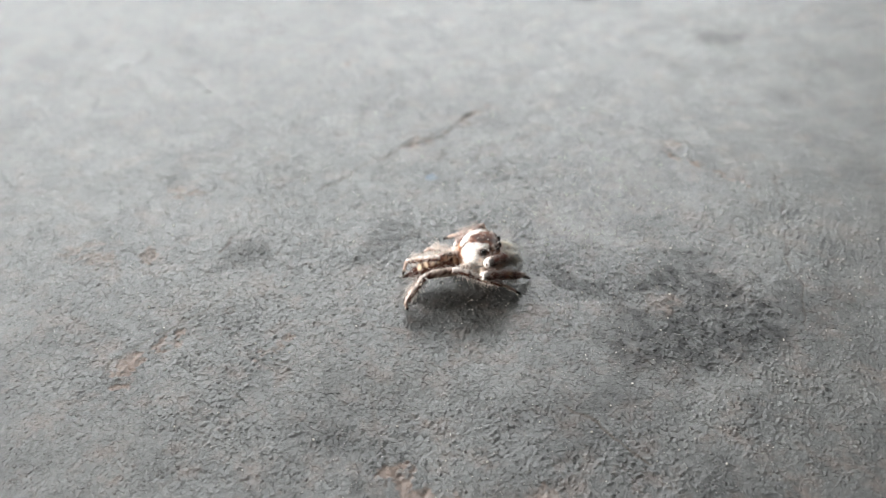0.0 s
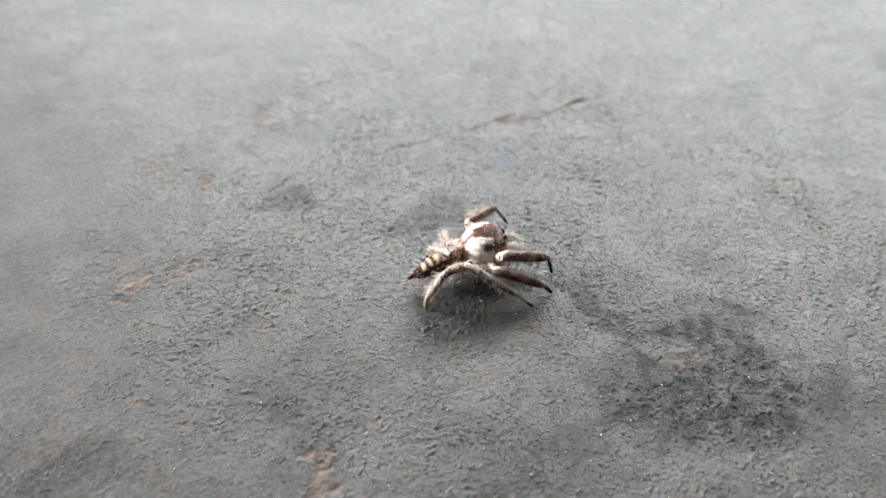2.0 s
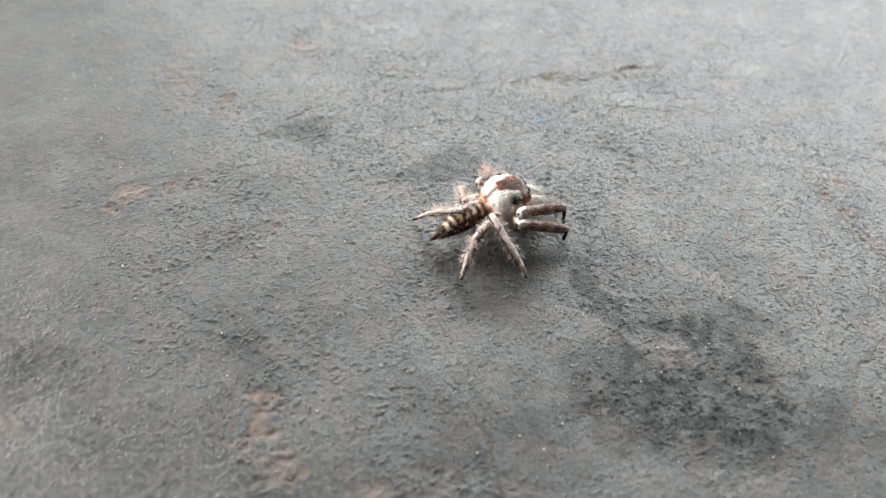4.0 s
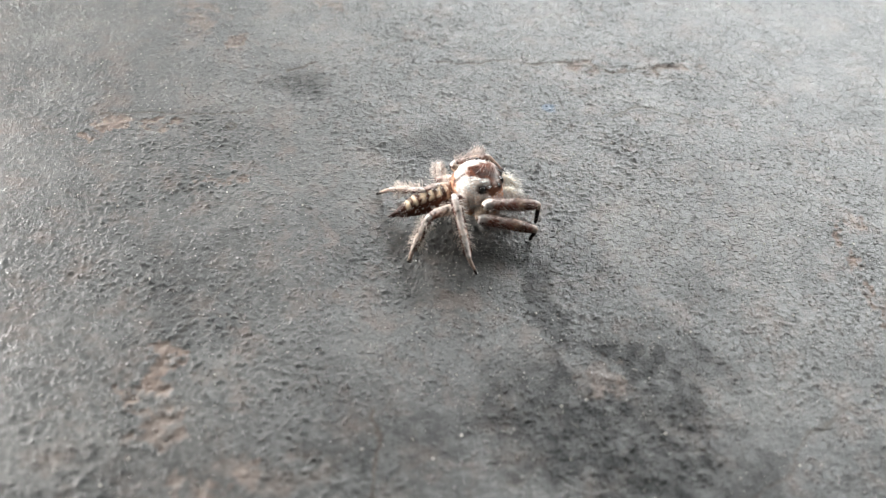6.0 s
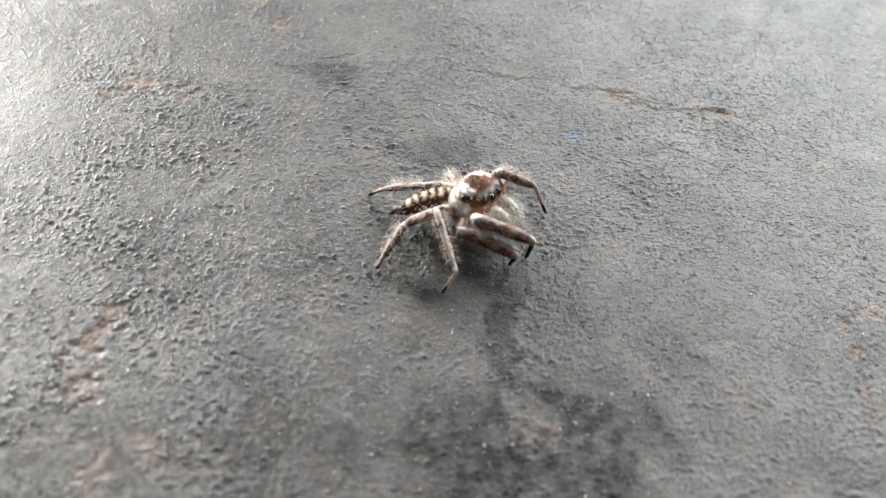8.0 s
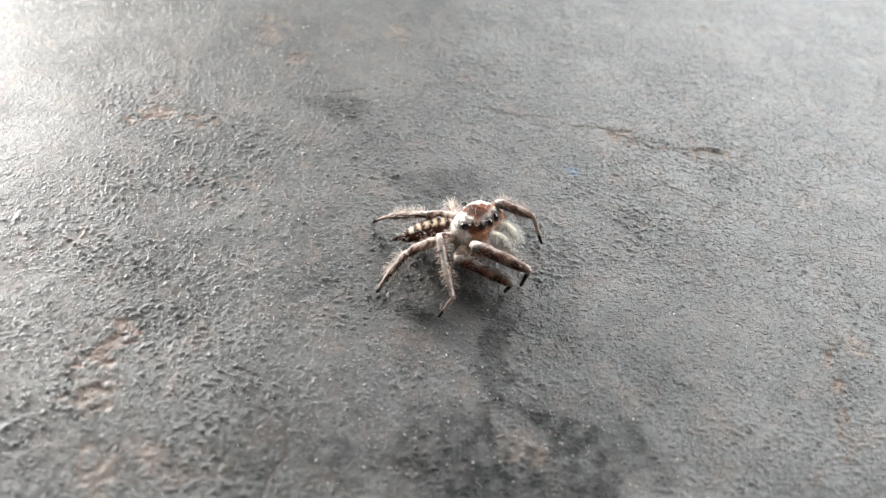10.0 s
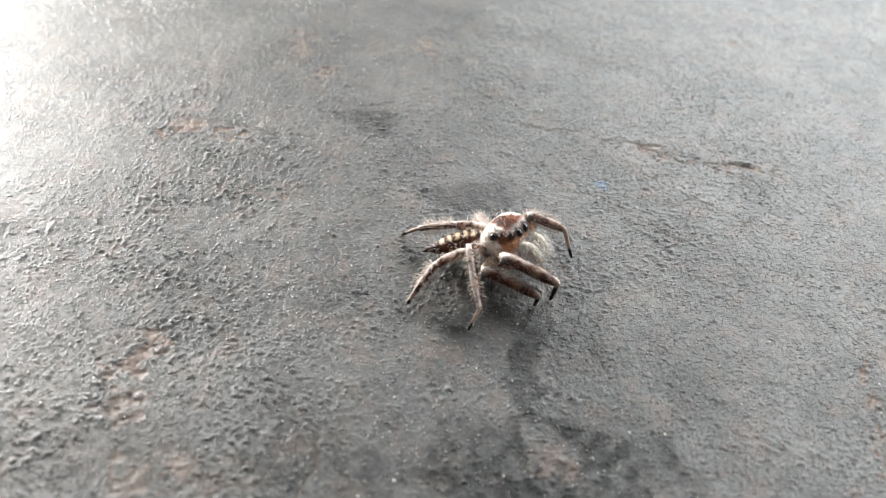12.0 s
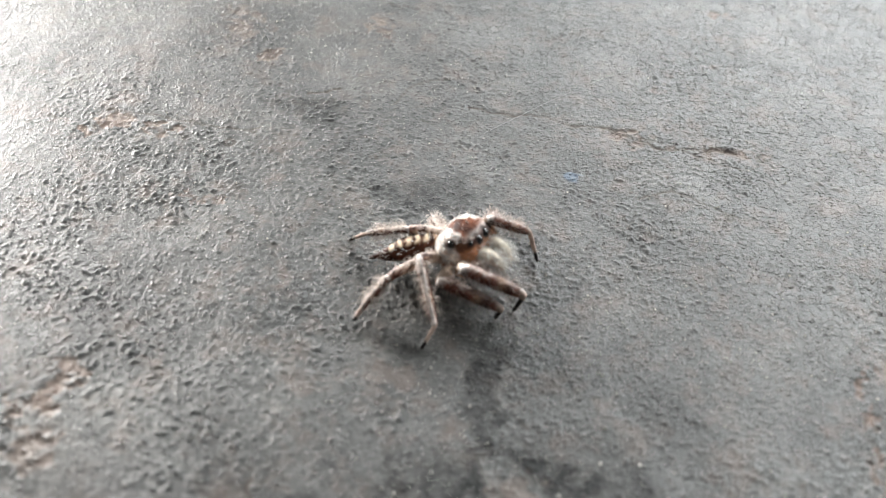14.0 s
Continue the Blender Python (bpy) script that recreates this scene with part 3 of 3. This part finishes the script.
# hip, lengths and thickness (mm) of each leg; aims: seconds, and where the upper leg points (degrees round and up, from the heading)
LEGS = {
    "R1": dict(root=(1.00, -0.99, -0.85), bones=(2.25, 4.37, 1.93), thick=(0.44, 0.49, 0.17),
               aims=((0, -105, 40), (1, -92, 44), (2, -81, 45), (3, -81, 43), (3.5, -112, 39), (6, -106, 36), (6.5, -94, 37), (7, -91, 39), (8, -64, 40), (11.5, -72, 41), (13, -66, 37), (14, -68, 36))),
    "R2": dict(root=(0.32, -1.36, -1.07), bones=(2.48, 4.40, 1.17), thick=(0.43, 0.46, 0.16),
               aims=((0, -96, 25), (1, -90, 27), (2, -87, 29), (3, -102, 34), (3.5, -101, 31), (6, -97, 24), (6.5, -86, 24), (7, -91, 21), (8, -70, 21), (11.5, -80, 15), (14, -82, 15))),
    "R3": dict(root=(-0.44, -1.37, -0.97), bones=(2.78, 4.66, 1.76), thick=(0.38, 0.33, 0.13),
               aims=((0, -139, 28), (1, -134, 31), (2, -127, 36), (3, -124, 38), (3.5, -141, 39), (6, -140, 50), (6.5, -131, 47), (7, -126, 38), (8, -102, 36), (11.5, -101, 42), (13, -105, 34), (14, -108, 35))),
    "R4": dict(root=(-1.06, -1.35, -1.05), bones=(4.05, 2.80, 0.92), thick=(0.40, 0.31, 0.15),
               aims=((0, -159, 11), (1, -154, 19), (2, -135, 26), (3.5, -136, 24), (6, -136, 25), (6.5, -127, 21), (7, -128, 8), (8, -110, 8), (11.5, -112, 5), (14, -110, 6))),
    "L1": dict(root=(0.72, 1.05, -1.10), bones=(2.64, 3.03, 3.02), thick=(0.48, 0.38, 0.15),
               aims=((0, 155, 5), (0.8, 150, 8), (1.3, 125, 20), (2, 123, 20), (3, 146, 15), (3.5, 155, 34), (6, 153, 25), (6.5, 150, 30), (7, 119, 72), (8, 83, 77), (11.5, 64, 77), (14, 40, 77))),
    "L2": dict(root=(0.20, 1.25, -1.00), bones=(1.90, 2.40, 1.50), thick=(0.48, 0.34, 0.15), aims=((0, 80, 10), (14, 80, 10))),
    "L3": dict(root=(-0.62, 1.05, -0.85), bones=(2.10, 1.90, 1.20), thick=(0.50, 0.32, 0.14), aims=((0, 150, -20), (6, 150, -16), (7, 166, -18), (8, 168, -26), (14, 168, -26))),
    "L4": dict(root=(-0.99, 0.70, -0.94), bones=(3.24, 3.24, 1.63), thick=(0.46, 0.29, 0.14),
               aims=((0, 215, 22), (2, 228, 26), (3.5, 207, 21), (6, 205, 17), (6.5, 212, 18), (7, 211, 16), (8, 219, 13), (11.5, 216, 13), (14, 214, 13))),
}
RIDE = 2.5        # height of the carapace's middle
WAIST = Vector((-1.65, 0, -0.35))


def bone(kind, length, thick, parent, rear, dark_foot):
    """A leg segment along +x from its joint."""
    if kind == "femur":
        pts, rad = [(0, 0, 0), (0.15, 0, 0), (0.4, 0, 0.04), (0.8, 0, 0.04), (1, 0, 0)], [0.55, 0.8, 1.0, 0.9, 0.7]
    elif kind == "tibia":
        pts, rad = [(-0.05, 0, 0), (0.05, 0, 0.02), (0.25, 0, 0.03), (0.33, 0, 0.02), (0.6, 0, 0.02), (0.9, 0, 0), (1, 0, 0)], [0.6, 0.95, 0.95, 0.85, 1.0, 0.75, 0.5]
    else:
        pts, rad = [(-0.04, 0, 0), (0.1, 0, 0), (0.5, 0, 0), (0.62, 0, 0), (0.9, 0, 0.0), (1, 0, 0)], [0.9, 1.1, 0.95, 0.8, 0.85, 0.4]
    p, r = resample([(a * length, b * length, c * length) for a, b, c in pts], [k * thick for k in rad], 30)
    ob = part("leg_" + kind, tube(p, r, 14), LEG_SKIN, parent, {"femur": "cream hairy upper leg segment", "tibia": "banded brown and white hairy leg segment", "tarsus": "thin foot segment with a black tip"}[kind])
    tint(ob, leg_colour(kind, length, rear, dark_foot))
    count = {"femur": 150, "tibia": 420, "tarsus": 24}[kind]
    spots = skin_spots(ob.data, count, lambda q, n: 0.05 * length < q.x < 0.85 * length)
    long = {"femur": 0.45, "tibia": 0.68, "tarsus": 0.3}[kind]
    coat("leg_hair", ob, spots, long, 0.011, HAIR_GREY if not rear else HAIR_PALE, "pale fine bristles", lean=(0.35, 0, 0))
    spots = skin_spots(ob.data, count + 1, lambda q, n: q.x < 0.92 * length and -0.6 < n.z < 0.35)
    if kind != "femur":
        coat("leg_hair", ob, spots, long * 0.36, 0.022, HAIR_BROWN, "short brown hairs", lean=(1.4, 0, 0), spread=0.3)
    spots = skin_spots(ob.data, count * 3 // 10, lambda q, n: n.z > (0.7 if rear else 0.8) and speck(q.x, q.y, 0, 0.3) > (0.02 if rear else 0.1))
    coat("leg_hair", ob, spots, long * 0.3, 0.028, HAIR_WHITE, "white scale hairs in a stripe", lean=(1.2, 0, 0), spread=0.3)
    return ob


def spider():
    top = new("jumping_spider")
    tagged(top, "hairy brown and white jumping spider standing on the grey sheet", "spider")
    shell = part("carapace", carapace_shape(), CUTICLE, top, "brown carapace with white hair bands beside the eyes")
    shell.matrix_local = pose(0, 0, RIDE * MM)
    tint(shell, carapace_colour)
    for ex, ey, ez, r in EYES:
        for s in (1, -1):
            bm = bmesh.new()
            bmesh.ops.create_uvsphere(bm, u_segments=20, v_segments=12, radius=r * MM, matrix=Matrix.Translation(Vector((ex, ey * s, ez)) * MM))
            part("eye", bm, EYE, shell, "glossy black eye")
    clear = lambda q: all((q.x - ex) ** 2 + (abs(q.y) - ey) ** 2 + (q.z - ez) ** 2 > (r * 1.1) ** 2 for ex, ey, ez, r in EYES)
    white_at = lambda q: abs(q.y) > cap_half(q.x) + 0.05 and q.z > (-0.5 if q.x < 0.4 else 0.1) and -1.3 < q.x < 1.0
    cap_at = lambda q: abs(q.y) <= cap_half(q.x) and q.z > 0.45
    coat("carapace_hair", shell, skin_spots(shell.data, 2000, lambda q, n: white_at(q) and clear(q) and speck(q.x, q.y, q.z, 0.5) > (-0.6 if q.x < 0.0 else -0.15)), 0.15, 0.05, HAIR_WHITE, "flat white scale hairs", lean=(0.9, 0, -0.2), spread=0.4)
    coat("carapace_hair", shell, skin_spots(shell.data, 300, lambda q, n: cap_at(q) and clear(q)), 0.18, 0.026, HAIR_BROWN, "short brown hairs", lean=(0.9, 0, -0.1))
    coat("carapace_hair", shell, skin_spots(shell.data, 800, lambda q, n: not white_at(q) and (q.z < 0.1 or q.x < -1.3) and clear(q) and q.z > -1.2), 0.26, 0.024, HAIR_TAN, "short tan hairs", lean=(0.6, 0, -0.3))
    coat("carapace_hair", shell, skin_spots(shell.data, 90, lambda q, n: q.z < 0.5 and clear(q) and q.z > -0.9 and speck(q.x, q.y, q.z, 0.6) > 0.05), 0.3, 0.03, HAIR_WHITE, "white hair flecks", lean=(0.6, 0, -0.3))
    coat("carapace_hair", shell, skin_spots(shell.data, 100, lambda q, n: clear(q) and q.z > -0.5), 0.65, 0.012, HAIR_PALE, "long pale bristles", lean=(0.25, 0, 0.2))
    # jaws
    for s in (1, -1):
        p, r = resample([(1.45, 0.45 * s, -0.3), (1.8, 0.48 * s, -0.7), (1.9, 0.46 * s, -1.4), (1.75, 0.38 * s, -1.9)], [0.5, 0.62, 0.56, 0.22], 14)
        jaw = part("chelicera", tube(p, r, 14), CUTICLE, top, "brown jaw")
        jaw.matrix_local = pose(0, 0, RIDE * MM)
        tint(jaw, lambda x, y, z: blend(TAN, CREAM, 0.5 + speck(x, y, z, 0.4)))
        coat("jaw_hair", jaw, skin_spots(jaw.data, 160, lambda q, n: n.x > -0.2), 0.4, 0.018, HAIR_PALE, "pale hairs", lean=(0.2, 0, -0.5))
        coat("jaw_hair", jaw, [((1.78, (0.1 + 0.9 * RNG.random()) * s, RNG.uniform(-0.45, 0.1)), (1, 0.3 * s, -0.4)) for _ in range(90)], 1.0, 0.022, HAIR_WHITE, "white beard", lean=(0.1, 0, -0.6), spread=0.25)
        # palps
        p, r = resample([(1.0, 0.65 * s, -0.7), (1.8, 0.7 * s, -0.5), (2.4, 0.65 * s, -0.6), (2.85, 0.55 * s, -1.1), (2.95, 0.5 * s, -1.9)], [0.3, 0.40, 0.44, 0.46, 0.22], 22)
        palp = part("palp", tube(p, r, 14), CUTICLE, top, "short feeler covered in long cream hair")
        palp.matrix_local = pose(0, 0, RIDE * MM)
        tint(palp, lambda x, y, z: blend((0.86, 0.77, 0.64), TAN, 0.05 + speck(x, y, z, 0.4)))
        coat("palp_hair", palp, skin_spots(palp.data, 620, lambda q, n: q.x > 1.3), 0.8, 0.017, HAIR_CREAM, "long cream hair", lean=(0.0, 0, -0.7), spread=0.3)
    # abdomen, from the waist backwards
    p, r = resample([(0.1, 0, 0), (-0.3, 0, 0.05), (-1.0, 0, 0.12), (-1.9, 0, 0.14), (-2.9, 0, 0.08), (-3.8, 0, 0.02), (-4.5, 0, 0), (-4.8, 0, 0)], [0.3, 0.72, 0.98, 1.02, 0.86, 0.62, 0.36, 0.16], 34)
    rump = part("abdomen", tube(p, r, 28, 0.92), CUTICLE, top, "narrow dark brown abdomen with golden bars")
    tint(rump, abdomen_colour)
    coat("abdomen_hair", rump, skin_spots(rump.data, 420, lambda q, n: n.z > -0.4 and n.z < 0.5), 0.2, 0.022, HAIR_BROWN, "short brown hairs", lean=(-0.9, 0, 0))
    coat("abdomen_hair", rump, skin_spots(rump.data, 170, lambda q, n: True), 0.55, 0.016, HAIR_WHITE, "pale bristles", lean=(-0.5, 0, 0))
    coat("abdomen_hair", rump, skin_spots(rump.data, 150, lambda q, n: q.x < -3.9), 0.75, 0.018, HAIR_GREY, "tail tuft of grey bristles", lean=(-0.8, 0, 0), spread=0.5)
    p, r = resample([(-4.7, 0, 0), (-5.0, 0, -0.02), (-5.3, 0, -0.03)], [0.2, 0.16, 0.07], 8)
    tail = part("spinneret", tube(p, r, 10), CUTICLE, rump, "dark spinneret")
    tint(tail, lambda x, y, z: DARK)
    belly = part("sternum", tube(*resample([(-1.5, 0, -1.35), (-0.9, 0, -1.5), (0.2, 0, -1.6), (1.1, 0, -1.4)], [0.3, 0.75, 0.85, 0.4], 14), 16, 0.6), CUTICLE, top, "pale underside between the legs")
    belly.matrix_local = pose(0, 0, RIDE * MM)
    tint(belly, lambda x, y, z: blend((0.50, 0.43, 0.34), TAN, 0.15 + speck(x, y, z, 0.4)))
    legs = {}
    for side, leg in LEGS.items():
        hx, hy, hz = leg["root"]
        coxa = part("coxa", tube(*resample([(hx * 0.7, hy * 0.3, hz - 0.35), (hx * 0.9, hy * 0.7, hz - 0.25), (hx, hy * 1.05, hz - 0.02)], [0.45, 0.52, 0.40], 10), 14), CUTICLE, top, "cream leg joint")
        coxa.matrix_local = pose(0, 0, RIDE * MM)
        tint(coxa, lambda x, y, z: blend((0.66, 0.58, 0.48), (0.44, 0.32, 0.24), 0.2 + speck(x, y, z, 0.4)))
        legs[side] = [bone(kind, size, thick, top, side[1] in "34", side in ("R1", "R2")) for kind, size, thick in zip(("femur", "tibia", "tarsus"), leg["bones"], leg["thick"])]
    return top, rump, legs


SPIDER, RUMP, LEG_PARTS = spider()


# ---- small things on the sheet ----
def silk_thread():
    way = [(0.9 + 12.6 * k, 15.0 + 11.3 * k + 0.5 * math.sin(3 * k)) for k in (i / 40 for i in range(41))]
    lie = wear(np.array([p[0] for p in way]), np.array([p[1] for p in way]))[3]
    bm = tube([(x, y, float(z) + 0.03) for (x, y), z in zip(way, lie)], [0.008] * 41, 5)
    ob = new("silk_thread", mesh_of("silk_thread", bm, SILK))
    tagged(ob, "faint pale silk thread lying on the grey sheet", "silk thread")


def grit():
    """Fine pale and dark grains lying all over the sheet."""
    bm = bmesh.new()
    rs = np.random.RandomState(9)
    xy = np.concatenate([rs.uniform(-32, 32, (4200, 2)), rs.normal(0, 1, (2600, 2)) * (9.0, 8.0) + (10.0, -4.0)])
    h = wear(xy[:, 0], xy[:, 1])[3]
    for (x, y), z in zip(xy, h):
        r = float(rs.uniform(0.02, 0.055) if rs.rand() < 0.96 else rs.uniform(0.07, 0.13))
        q = [bm.verts.new(((x + r * a * rs.uniform(0.6, 1.2)) * MM, (y + r * b * rs.uniform(0.6, 1.2)) * MM, (z + r * (0.5 + c * rs.uniform(0.6, 1.1))) * MM)) for a, b, c in ((1, 0, 0), (0, 1, 0), (-1, 0, 0), (0, -1, 0), (0, 0, 1), (0, 0, -1))]
        for i, j in ((0, 1), (1, 2), (2, 3), (3, 0)):
            bm.faces.new((q[i], q[j], q[4]))
            bm.faces.new((q[j], q[i], q[5]))
    ob = new("dust_grains", mesh_of("dust_grains", bm, DUST, False))
    tagged(ob, "fine pale dust grains scattered over the sheet", "dust", kind="stuff")


silk_thread()
grit()


# ---- what moves ----
# seconds; middle of the carapace (cm), heading and raised nose (degrees); end of the abdomen (cm)
BODY = [
    (0.0, -0.114, -0.235, -45, 12, -0.74, 0.17),
    (0.5, -0.120, -0.220, -39, 13, -0.76, 0.12),
    (1.0, -0.152, -0.156, -34, 12, -0.84, 0.06),
    (1.5, -0.214, -0.109, -28, 13, -0.95, 0.00),
    (2.0, -0.218, -0.076, -22, 14, -0.94, -0.01),
    (2.5, -0.200, -0.056, -20, 12, -0.93, -0.04),
    (3.0, -0.128, -0.072, -19, 10, -0.92, -0.11),
    (3.5, -0.053, -0.046, -3, 8, -0.85, -0.21),
    (3.7, -0.052, -0.052, 0, 8, -0.81, -0.24),
    (5.8, -0.037, -0.044, -1, 9, -0.82, -0.24),
    (6.0, -0.033, -0.040, -3, 10, -0.81, -0.24),
    (6.5, -0.008, -0.014, -13, 13, -0.77, -0.24),
    (7.0, 0.028, 0.007, -16, 15, -0.74, -0.21),
    (7.5, 0.035, 0.030, -24, 16, -0.69, -0.19),
    (8.0, 0.049, 0.040, -30, 19, -0.66, -0.16),
    (10.5, 0.061, 0.049, -27, 29, -0.66, -0.15),
    (11.0, 0.061, 0.058, -28, 30, -0.64, -0.14),
    (12.5, 0.055, 0.073, -28, 30, -0.64, -0.12),
    (13.5, 0.062, 0.066, -27, 28, -0.62, -0.10),
    (14.0, 0.063, 0.066, -26, 27, -0.62, -0.10),
]
# where each foot stands (mm) and the second at which it sets down there
FEET = {
    "R1": [(0, 2.6, -4.4), (2.9, 3.1, -3.4), (3.4, 4.2, -2.4), (6.9, 4.25, -2.0), (7.4, 4.6, -3.0)],
    "R2": [(0, 1.2, -6.4), (3.3, 3.4, -4.1), (7.3, 3.45, -3.8)],
    "R3": [(0, -1.1, -7.1)],
    "R4": [(0, -8.8, -0.9), (0.7, -8.7, -2.9), (3.3, -5.9, -5.7)],
    "L1": [(0, 2.6, -1.0), (1.2, 3.0, 3.1), (6.4, 3.5, 3.0), (6.9, 5.4, 2.6), (7.4, 6.0, 1.8)],
    "L2": [(0, 0.2, 4.0), (5.0, 1.5, 4.2), (7.0, 2.6, 4.0)],
    "L3": [(0, -2.2, 3.4), (3.0, -1.8, 3.6)],
    "L4": [(0, -5.5, 2.6), (2.4, -6.0, 2.4), (2.9, -7.4, 1.8)],
}


def eased(t, column):
    """The body's table at a time, glided between its rows."""
    for a, b in zip(BODY, BODY[1:]):
        if t <= b[0]:
            k = (t - a[0]) / (b[0] - a[0])
            return a[column] + (b[column] - a[column]) * k
    return BODY[-1][column]


def foot_at(name, t):
    """A foot stands still, then steps in a quarter of a second, lifted a little."""
    rows = FEET[name]
    x, y, z = rows[0][1], rows[0][2], 0.0
    for (_, ax, ay), (s, bx, by) in zip(rows, rows[1:]):
        k = (t - (s - 0.3)) / 0.3
        if k >= 1:
            x, y = bx, by
        elif k > 0:
            k = k * k * (3 - 2 * k)
            x, y, z = ax + (bx - ax) * k, ay + (by - ay) * k, 0.35 * math.hypot(bx - ax, by - ay) * math.sin(math.pi * k)
    return Vector((x, y, z + 0.08))


def aimed(start, end):
    """A pose at start whose x axis points to end and whose z axis is as upright as can be."""
    x = (end - start).normalized()
    y = Vector((0, 0, 1)).cross(x).normalized()
    m = Matrix((x, y, x.cross(y))).transposed().to_4x4()
    m.translation = start * MM
    return m


def two_bones(start, end, a, b, hint):
    """The joint between two bones, bent towards the hint."""
    gap = end - start
    far = gap.length
    way = gap / far
    near = max(-a, min(a, (a * a + far * far - b * b) / (2 * far)))
    high = math.sqrt(max(0.0, a * a - near * near))
    out = hint - way * way.dot(hint)
    return start + way * near + out.normalized() * high


def along(rows, t):
    """Values of a table of rows (seconds, values...) at a time."""
    times = [r[0] for r in rows]
    return [float(np.interp(t, times, [r[k] for r in rows])) for k in range(1, len(rows[0]))]


def joints(name, t, at):
    """Hip, knee, ankle and foot in the spider's space, in mm."""
    leg = LEGS[name]
    turn = math.degrees(at.to_euler().z)
    level = Matrix.Translation(at @ Vector((0, 0, RIDE * MM)) / MM) @ pose(0, 0, 0, 0, 0, turn)
    a, b, c = leg["bones"]
    round_, up = along(leg["aims"], t)
    hip = level @ Vector(leg["root"])
    knee = hip + level.to_3x3() @ (pose(0, 0, 0, 0, -up, round_) @ Vector((a, 0, 0)))
    goal = foot_at(name, t)
    far = (goal - knee).length
    if far > 0.99 * (b + c):
        goal = knee + (goal - knee) * (0.99 * (b + c) / far)
    k = min(1.0, max(0.0, (t - 6.5) / 0.6)) if name == "R3" else 0.0
    fold = Vector((1.4 * k - 0.4, 0, 1 - 0.5 * k)) if name == "R3" else Vector((0, 1, 0.2)) if name in ("L2", "L3") else Vector((0, 0, 1))
    ankle = two_bones(knee, goal, b, c, fold)
    into = at.inverted()
    return [into @ (p * MM) / MM for p in (hip, knee, ankle, goal)]


def motions():
    times = [k * 0.25 for k in range(57)]
    body, rump, bones = [], [], {name: ([], [], []) for name in LEGS}
    for t in times:
        x, y, turn, nose = (eased(t, k) for k in (1, 2, 3, 4))
        at = pose(x * 0.01, y * 0.01, RIDE * MM, 0, -nose, turn) @ pose(0, 0, -RIDE * MM)
        body.append((t, at))
        waist = WAIST + Vector((0, 0, RIDE))
        end = at.inverted() @ Vector((eased(t, 5) * 0.01, eased(t, 6) * 0.01, 0.0012)) / MM
        rump.append((t, aimed(waist, waist + (waist - end))))
        for name in LEGS:
            p = joints(name, t, at)
            for rows, a, b in zip(bones[name], p, p[1:]):
                rows.append((t, aimed(a, b)))
    walk(SPIDER, body)
    walk(RUMP, rump)
    for name, pieces in LEG_PARTS.items():
        for ob, rows in zip(pieces, bones[name]):
            walk(ob, rows)


motions()
